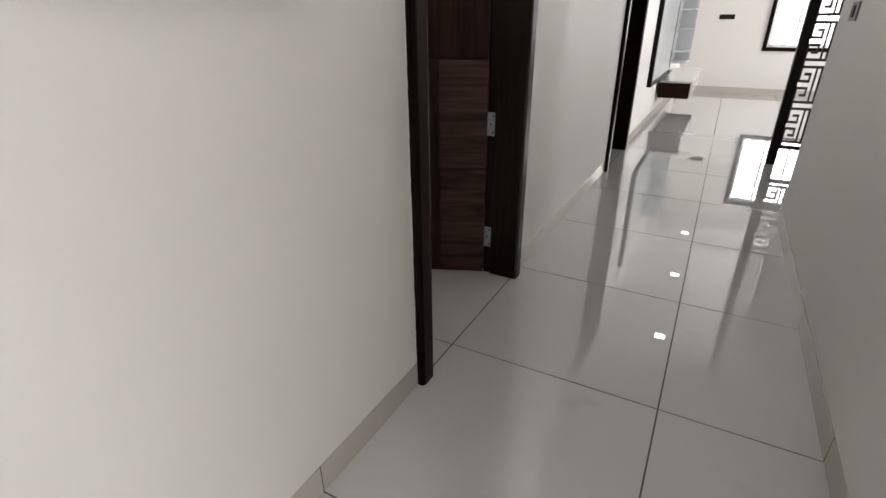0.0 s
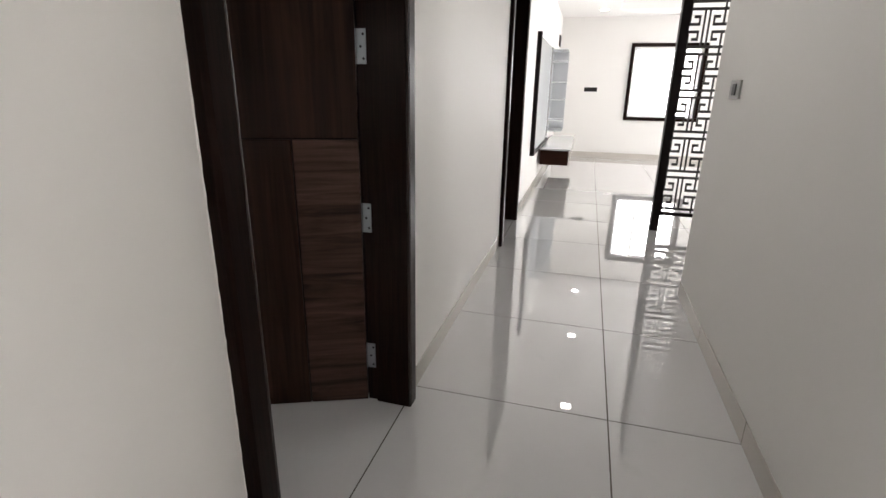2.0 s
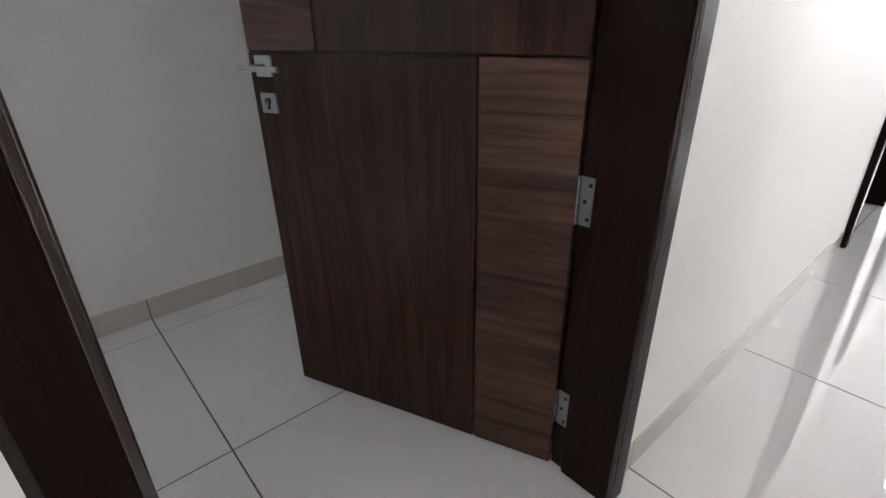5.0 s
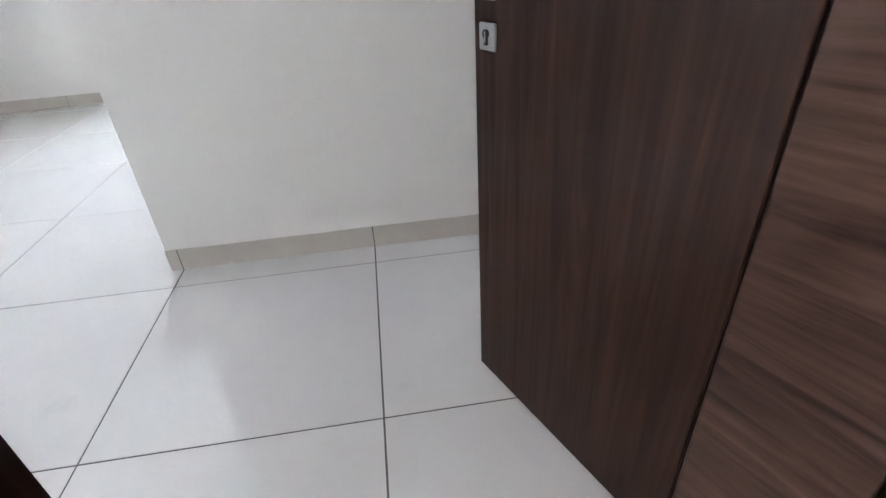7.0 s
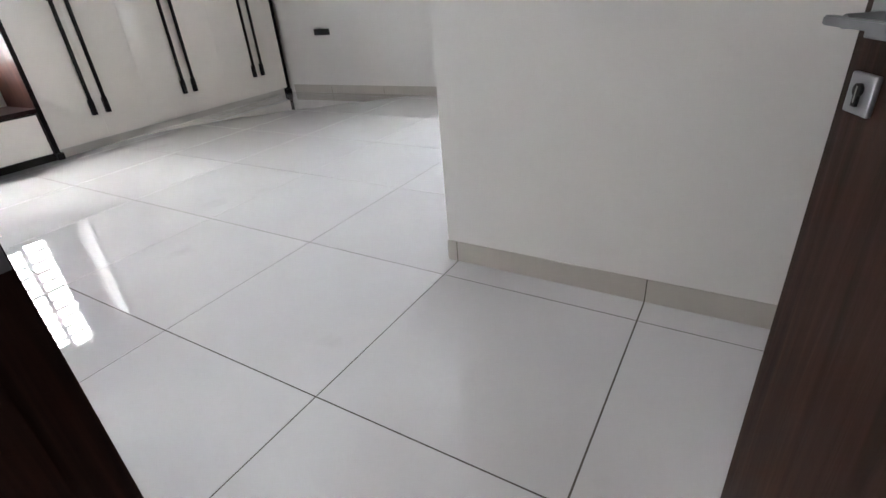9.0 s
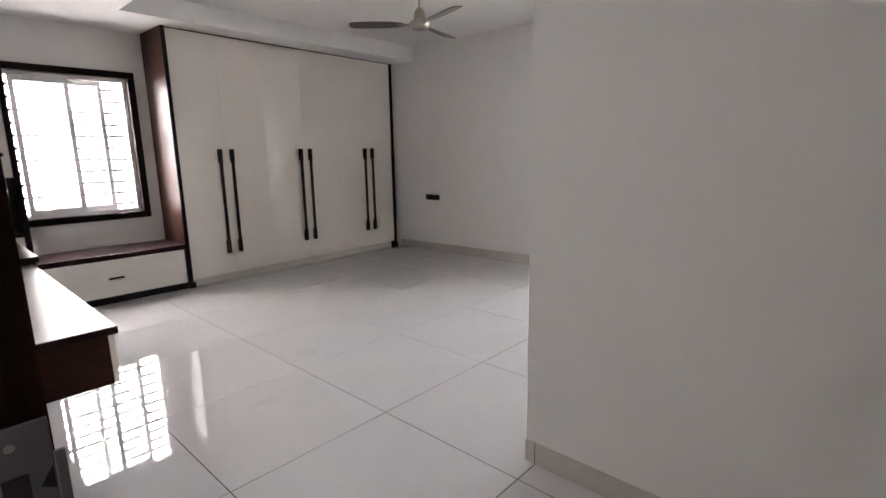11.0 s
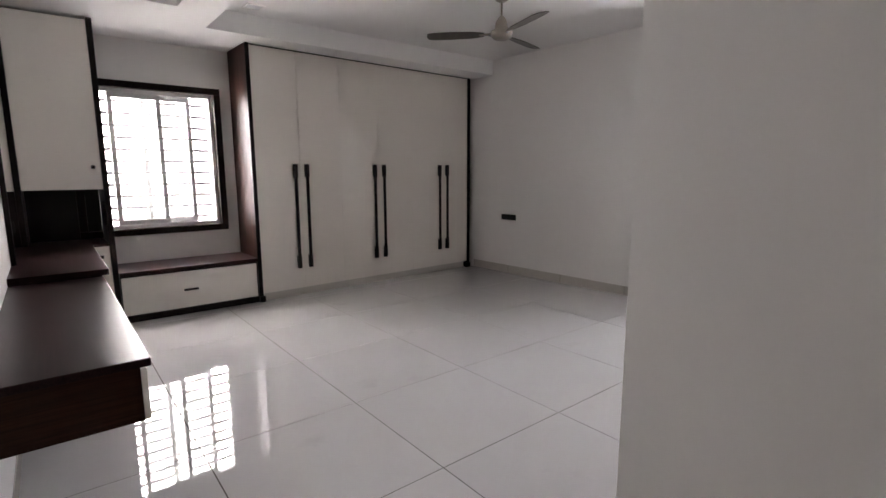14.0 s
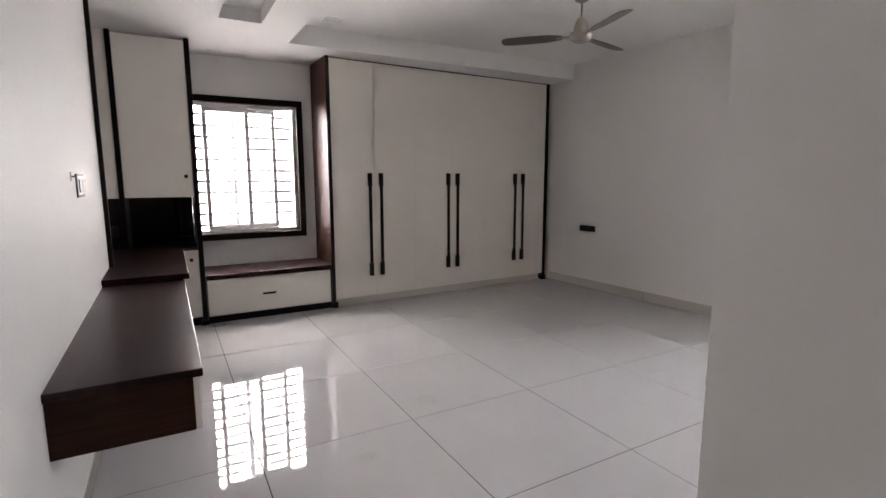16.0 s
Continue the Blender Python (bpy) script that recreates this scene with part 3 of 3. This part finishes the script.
# ---- bedroom: tall corner unit ----
unit = thing("corner_cabinet", pose(0, 0, 0), "tall corner cabinet, ivory doors above and below an open black niche", "cabinet")
YF = -4.94
part("side_panel", rbx((-0.720, -5.457, 0.0), (-0.760, YF + 0.012, 2.483), 0.002), LAM_BLACK, unit, "dark side panel")
part("foot", rbx((-0.705, YF - 0.01, 0.0), (-0.768, YF + 0.03, 0.045), 0.003), LAM_BLACK, unit)
part("side_panel", rbx((-0.165, -5.457, 0.0), (-0.202, YF + 0.012, 2.483), 0.002), LAM_BLACK, unit, "dark side panel")
part("filler_panel", rbx((-0.022, -5.0, 1.155), (-0.164, YF, 2.483), 0.001, 1), LAM_WHITE, unit, "ivory filler strip")
part("filler_panel", rbx((-0.022, -5.0, 0.0), (-0.164, YF, 1.153), 0.001, 1), LAM_BLACK, unit, "black filler strip")
part("upper_box", rbx((-0.203, -5.457, 1.16), (-0.719, YF - 0.022, 2.47), 0.0), LAM_BLACK, unit)
up = part("door", rbx((-0.204, YF - 0.02, 1.158), (-0.718, YF, 2.466), 0.002), LAM_WHITE, unit, "ivory gloss upper door")
bm = rbx((-0.652, YF, 1.322), (-0.680, YF + 0.022, 1.350), 0.004)
part("knob", bm, DARK_MET, up)
part("niche_back", rbx((-0.203, -5.457, 0.70), (-0.719, -5.44, 1.158), 0.0), LAM_BLACK, unit)
part("niche_floor", rbx((-0.203, -5.439, 0.69), (-0.719, YF - 0.001, 0.705), 0.001, 1), LAM_DARK, unit)
part("lower_box", rbx((-0.203, -5.457, 0.07), (-0.719, YF - 0.022, 0.688), 0.0), LAM_BLACK, unit)
low = part("door", rbx((-0.204, YF - 0.02, 0.075), (-0.718, YF, 0.686), 0.002), LAM_WHITE, unit, "ivory gloss lower door")
bm = rbx((-0.645, YF, 0.588), (-0.672, YF + 0.022, 0.615), 0.004)
part("knob", bm, DARK_MET, low)
part("plinth", rbx((-0.203, -5.40, 0.0), (-0.719, YF - 0.005, 0.068), 0.002), LAM_BLACK, unit)
bm = rbx((-0.142, -3.975, 0.737), (-0.168, -3.945, 2.484), 0.003)
structure("trim", bm, LAM_BLACK, "thin dark edging strip on the wall corner", "trim")

# ---- bedroom: floating study desk ----
desk = thing("floating_desk", pose(0, 0, 0), "wall-hung dark laminate study desk with ivory drawers", "desk")
part("desktop", rbx((-0.1405, -1.845, 0.664), (-0.567, -3.492, 0.692), 0.004), LAM_DARK, desk, "espresso laminate top")
part("end_panel", rbx((-0.1405, -1.862, 0.474), (-0.536, -1.885, 0.663), 0.002), LAM_EDGE, desk, "umber end panel")
part("carcass", rbx((-0.141, -1.886, 0.478), (-0.535, -3.47, 0.662), 0.0), LAM_DARK, desk)
for k in range(2):
    a, b = -1.864 - k * 0.80, -1.864 - (k + 1) * 0.80 + 0.004
    part("drawer_front", rbx((-0.5365, a, 0.476), (-0.555, b, 0.655), 0.002), LAM_WHITE, desk, "ivory gloss drawer front")
top2 = thing("side_counter", pose(0, 0, 0), "dark laminate counter stepping up beside the desk", "counter")
bm = bmesh.new()
face = bm.faces.new([bm.verts.new((x, y, 0.700)) for x, y in ((-0.1405, -3.478), (-0.594, -3.478), (-0.594, -4.938), (-0.022, -4.938), (-0.022, -3.978), (-0.1405, -3.978))])
for v in [g for g in bmesh.ops.extrude_face_region(bm, geom=[face])["geom"] if isinstance(g, bmesh.types.BMVert)]:
    v.co.z = 0.735
bmesh.ops.bevel(bm, geom=bm.edges[:], offset=0.004, segments=2, profile=0.6, affect='EDGES')
part("top", bm, LAM_DARK, top2, "espresso laminate top")
part("support", rbx((-0.1405, -3.50, 0.09), (-0.56, -3.53, 0.699), 0.002), LAM_DARK, top2, "dark upright support panel")
part("modesty_panel", rbx((-0.30, -3.535, 0.12), (-0.32, -4.93, 0.699), 0.002), LAM_WHITE, top2, "ivory panel")

# ---- fan ----
FAN = (-3.36, -3.03, 2.40)
fan = thing("ceiling_fan", pose(*FAN, 0, 0, 74), "three-blade brushed nickel ceiling fan", "fan")
bm = bmesh.new()
lathe(bm, [(0.03, -0.058), (0.06, -0.051), (0.082, -0.031), (0.09, -0.006), (0.087, 0.012), (0.056, 0.017), (0.053, 0.05), (0.046, 0.085), (0.031, 0.112), (0.012, 0.13)], (0, 0, 0))
part("motor", bm, NICKEL, fan, "satin nickel motor housing", smooth=True)
bm = bmesh.new()
cyl(bm, (0, 0, 0.125), (0, 0, 0.25), 0.008)
part("downrod", bm, NICKEL, fan, smooth=True)
bm = bmesh.new()
lathe(bm, [(0.022, -0.028), (0.05, -0.012), (0.058, 0.0)], (0, 0, 0.2595))
part("canopy", bm, NICKEL, fan, smooth=True)
for k in range(3):
    turn = pose(0, 0, 0, 0, 0, 120 * k)
    bm = bmesh.new()
    outline = [(0.14, 0.03), (0.24, 0.055), (0.40, 0.062), (0.55, 0.058), (0.60, 0.045), (0.612, 0.0)]
    ring = [(x, y) for x, y in outline] + [(x, -y) for x, y in outline[-2::-1]]
    tilt = pose(0, 0, -0.01, 11, 0, 0)
    for dz in (-0.003, 0.003):
        bm.faces.new([bm.verts.new((x, y, dz)) for x, y in ring])
    bm.verts.ensure_lookup_table()
    n = len(ring)
    for q in range(n):
        bm.faces.new((bm.verts[q], bm.verts[(q + 1) % n], bm.verts[n + (q + 1) % n], bm.verts[n + q]))
    bm.transform(turn @ tilt)
    blade = part("blade", bm, BLADE, fan)
    bm = rbx((0.07, -0.016, -0.016), (0.18, 0.016, -0.006), 0.003)
    bm.transform(turn @ pose(0, 0, 0, 6, 0, 0))
    part("blade_arm", bm, NICKEL, blade)
    bm = bmesh.new()
    bmesh.ops.create_uvsphere(bm, u_segments=12, v_segments=8, radius=0.014, matrix=turn @ pose(0.092, 0, -0.012))
    part("blade_screw", bm, STEEL, blade, smooth=True)

# ---- sockets and switches ----


def wall_plate(name, m, w, h, plate_mat, rocker_mat, gangs, label, category, rim=None):
    """A plate on a wall: its own x runs along the wall, y out of it, z up."""
    root = thing(name, m, label, category)
    part("plate", rbx((-w / 2, 0.0, -h / 2), (w / 2, 0.009, h / 2), 0.003), plate_mat, root)
    if rim:
        part("rim", rbx((-w / 2 - 0.014, 0.0, -h / 2 - 0.012), (w / 2 + 0.014, 0.007, h / 2 + 0.012), 0.002), rim, root)
    g = (w - 0.02) / gangs
    if gangs == 1:
        part("rocker", rbx((-0.03, 0.008, -h / 2 + 0.016), (0.03, 0.014, h / 2 - 0.016), 0.003), rocker_mat, root)
        return root
    for k in range(gangs):
        x0 = -w / 2 + 0.01 + k * g
        part("rocker", rbx((x0 + 0.002, 0.008, -h / 2 + 0.012), (x0 + g - 0.002, 0.013, h / 2 - 0.012), 0.002), rocker_mat, root)
    return root


wall_plate("socket_outlet", SIDE @ pose(0, 0.62, 0.716, 0, 0, -90), 0.235, 0.07, PLASTIC_K, PLASTIC_K, 3, "black three-gang socket plate on the bedroom wall", "socket")
wall_plate("light_switch", pose(-0.14, -3.045, 1.283, 0, 0, 90), 0.20, 0.088, PLASTIC_W, PLASTIC_K, 2, "white and black switch plate above the desk", "switch", PLASTIC_K)
wall_plate("light_switch", pose(1.275, 1.80, 1.25, 0, 0, 90), 0.17, 0.085, PLASTIC_G, PLASTIC_K, 1, "grey switch plate with a black rocker", "switch")
wall_plate("socket_outlet", pose(0.608, 9.1, 1.243, 0, 0, 180), 0.235, 0.075, PLASTIC_K, PLASTIC_K, 3, "black socket plate on the living room wall", "socket")
wall_plate("socket_outlet", pose(-0.112, -4.94, 0.885), 0.05, 0.085, PLASTIC_K, PLASTIC_K, 1, "small black socket plate inside the desk corner", "socket")
hook = thing("wall_hook", pose(-0.14, -2.80, 1.325, 0, 0, 90), "small pale hook stub on the wall beside the switch", "hook")
part("plate", rbx((-0.008, 0.0, -0.02), (0.008, 0.006, 0.02), 0.002), PLASTIC_W, hook)
part("peg", rbx((-0.004, 0.005, -0.004), (0.004, 0.018, 0.004), 0.001), PLASTIC_G, hook)
box = thing("switchboard", pose(0, -0.91, 1.285), "dark wooden switchboard cover on the corridor wall", "switchboard")
part("frame", rbx((0.0, -0.22, 0.0), (0.03, 0.22, 0.34), 0.004), FRAME, box)
part("door", rbx((0.03, -0.19, 0.03), (0.04, 0.19, 0.31), 0.003), LAM_DARK, box)
part("rim", rbx((0.0, 0.22, 0.002), (0.012, 0.226, 0.338), 0.001, 1), PLASTIC_G, box)

# ---- living room ----
tv = thing("television_wall_unit", pose(0, 0, 0), "white gloss wall panel with a dark edge", "wall panel")
part("edge", rbx((0.0, 4.86, 0.50), (0.05, 4.93, 1.83), 0.003), LAM_BLACK, tv)
part("bottom_ledge", rbx((0.0, 4.93, 0.50), (0.05, 6.9, 0.535), 0.003), LAM_BLACK, tv)
part("panel", rbx((0.0, 4.93, 0.535), (0.03, 6.75, 1.80), 0.002), PALE, tv, "pale grey gloss panel")
console = thing("tv_console", pose(0, 0, 0), "wall-hung console with dark body and pale top", "console")
part("body", rbx((0.031, 5.9, 0.26), (0.405, 8.0, 0.455), 0.003), LAM_EDGE, console)
part("top", rbx((0.031, 5.88, 0.456), (0.43, 8.0, 0.48), 0.003), PALE, console, "pale grey gloss top")
for k in range(3):
    part("drawer_front", rbx((0.406, 5.92 + 0.69 * k, 0.27), (0.424, 6.6 + 0.69 * k, 0.45), 0.002), LAM_WHITE, console)
shelf = thing("display_shelf", pose(0, 0, 0), "tall pale display shelf with glass boards", "shelf")
part("back", rbx((0.0, 6.92, 0.62), (0.016, 7.5, 1.80), 0.002), PALE, shelf)
part("edge", rbx((0.0, 6.895, 0.56), (0.03, 6.915, 1.82), 0.001, 1), PLASTIC_G, shelf)
part("side", rbx((0.017, 7.48, 0.62), (0.235, 7.5, 1.80), 0.002), PALE, shelf)
for z in (0.62, 0.775, 1.078, 1.335, 1.633, 1.79):
    part("shelf_board", rbx((0.017, 6.92, z), (0.235, 7.479, z + 0.014), 0.002), FROST, shelf, "frosted glass shelf board")
pic = thing("wall_bracket", pose(0, 0, 0), "small dark fitting high on the living room wall", "fitting")
part("plate", rbx((0.0, 8.45, 1.95), (0.02, 8.75, 2.13), 0.003), LAM_BLACK, pic)

# lattice screen between two posts
screen = thing("lattice_screen", pose(0, 0, 0), "black lattice screen of Greek key pattern between posts", "screen")
JX0, JX1, JY, JZ0, JZ1 = 1.335, 2.735, 3.88, 0.165, 2.485
part("post", rbx((1.265, 3.83, 0.0), (1.335, 3.93, TOP), 0.003), LAM_BLACK, screen, "dark upright post")
part("post", rbx((2.735, 3.83, 0.0), (2.805, 3.93, TOP), 0.003), LAM_BLACK, screen, "dark upright post")
part("bottom_rail", rbx((JX0, 3.86, JZ0 - 0.02), (JX1, 3.90, JZ0 + 0.012), 0.002), LAM_BLACK, screen)
HALF = ["01111111", "00000000", "01111101", "01000101", "01110101", "00000101", "11111101"]
UNIT = [row + row[-2:0:-1] for row in HALF]
UNIT = UNIT + UNIT[-2:0:-1]
PX, PZ = 0.252, 0.345     # one repeat of the pattern


def lines(start, stop, period, n, thin):
    """Edges of alternate thin and wide strips from start to stop."""
    out, k = [start], 0
    while out[-1] < stop - 0.004:
        wide = 2 * period / n * (0.38 if (k % 2 == 0) == thin else 0.62)
        out.append(min(stop, out[-1] + wide))
        k += 1
    return out


xs, zs = lines(JX0, JX1, PX, 14, True), lines(JZ0, JZ1, PZ, 12, False)
nx, nz = len(xs) - 1, len(zs) - 1
solid = [[UNIT[q % 12][c % 14] == "0" for c in range(nx)] for q in range(nz)]
bm = bmesh.new()


def quad(*cs):
    bm.faces.new([bm.verts.new(c) for c in cs])


for r in range(nz):
    for c in range(nx):
        if not solid[r][c]:
            continue
        xa, xb, za, zb = xs[c], xs[c + 1], zs[r], zs[r + 1]
        ya, yb = JY - 0.009, JY + 0.009
        quad((xa, ya, za), (xb, ya, za), (xb, ya, zb), (xa, ya, zb))
        quad((xa, yb, za), (xa, yb, zb), (xb, yb, zb), (xb, yb, za))
        if c == 0 or not solid[r][c - 1]:
            quad((xa, ya, za), (xa, ya, zb), (xa, yb, zb), (xa, yb, za))
        if c == nx - 1 or not solid[r][c + 1]:
            quad((xb, ya, za), (xb, yb, za), (xb, yb, zb), (xb, ya, zb))
        if r == 0 or not solid[r - 1][c]:
            quad((xa, ya, za), (xa, yb, za), (xb, yb, za), (xb, ya, za))
        if r == nz - 1 or not solid[r + 1][c]:
            quad((xa, ya, zb), (xb, ya, zb), (xb, yb, zb), (xa, yb, zb))
bmesh.ops.remove_doubles(bm, verts=bm.verts[:], dist=1e-5)
part("lattice", bm, LATTICE, screen)


def downlight(x, y, z, glow, label):
    root = thing("downlight", pose(x, y, z), label, "ceiling light", "square downlights")
    for a, b in (((-0.075, -0.075), (0.075, -0.058)), ((-0.075, 0.058), (0.075, 0.075)), ((-0.075, -0.058), (-0.058, 0.058)), ((0.058, -0.058), (0.075, 0.058))):
        part("frame", rbx((a[0], a[1], -0.008), (b[0], b[1], 0.0), 0.001, 1), PLASTIC_W, root)
    bm = bmesh.new()
    bx(bm, (-0.057, -0.057, -0.004), (0.057, 0.057, 0.0))
    part("diffuser", bm, LED if glow else FROST, root)
    return root


for y in (4.45, 6.36, 8.27):
    downlight(0.70, y, TOP, True, "square white downlight, switched on, in the living room ceiling")
# two glowing panels, out of view, added only to brighten the corridor
for y in (-0.5, 1.3):
    root = thing("added_fill_panel", pose(0.64, y, 2.6), "unseen square glowing panel added to brighten the corridor", "ceiling light", "corridor panel lights")
    part("frame", rbx((-0.16, -0.16, -0.012), (0.16, 0.16, 0.0), 0.003), PLASTIC_W, root)
    bm = bmesh.new()
    bx(bm, (-0.145, -0.145, -0.016), (0.145, 0.145, -0.0122))
    part("diffuser", bm, FILL_GLOW, root)
downlight(-1.86, -4.45, 2.66, False, "square white downlight, switched off, in the bedroom ceiling")

# ---- floor of large square tiles ----
bm = bmesh.new()
bx(bm, (-5.4, -5.7, -0.06), (5.3, 9.4, -0.0015))
floor = structure("floor", bm, GROUT, "glossy pale vitrified tile floor with thin dark joints", "floor")
T, J = 0.8, 0.0028
bm = rbx((-T / 2 + J, -T / 2 + J, -0.03), (T / 2 - J, T / 2 - J, 0.0), 0.0)
tile_mesh = mesh_of(bm, "tile", TILE)
ZONES = [(-5.4, -5.6, 0.0, 1.3), (0.0, -4.2, 1.5, 9.3), (1.2, 2.0, 5.2, 9.3), (1.2, -4.2, 3.4, -1.4), (-1.8, 1.2, 0.0, 5.6)]
for i in range(-7, 7):
    for j in range(-8, 12):
        x, y = (i + 0.5) * T, (j + 0.5) * T
        if any(a < x + T / 2 and x - T / 2 < c and b < y + T / 2 and y - T / 2 < d for a, b, c, d in ZONES):
            ob = new("tile", tile_mesh)
            ob.parent = floor
            ob.location = (x, y, 0)
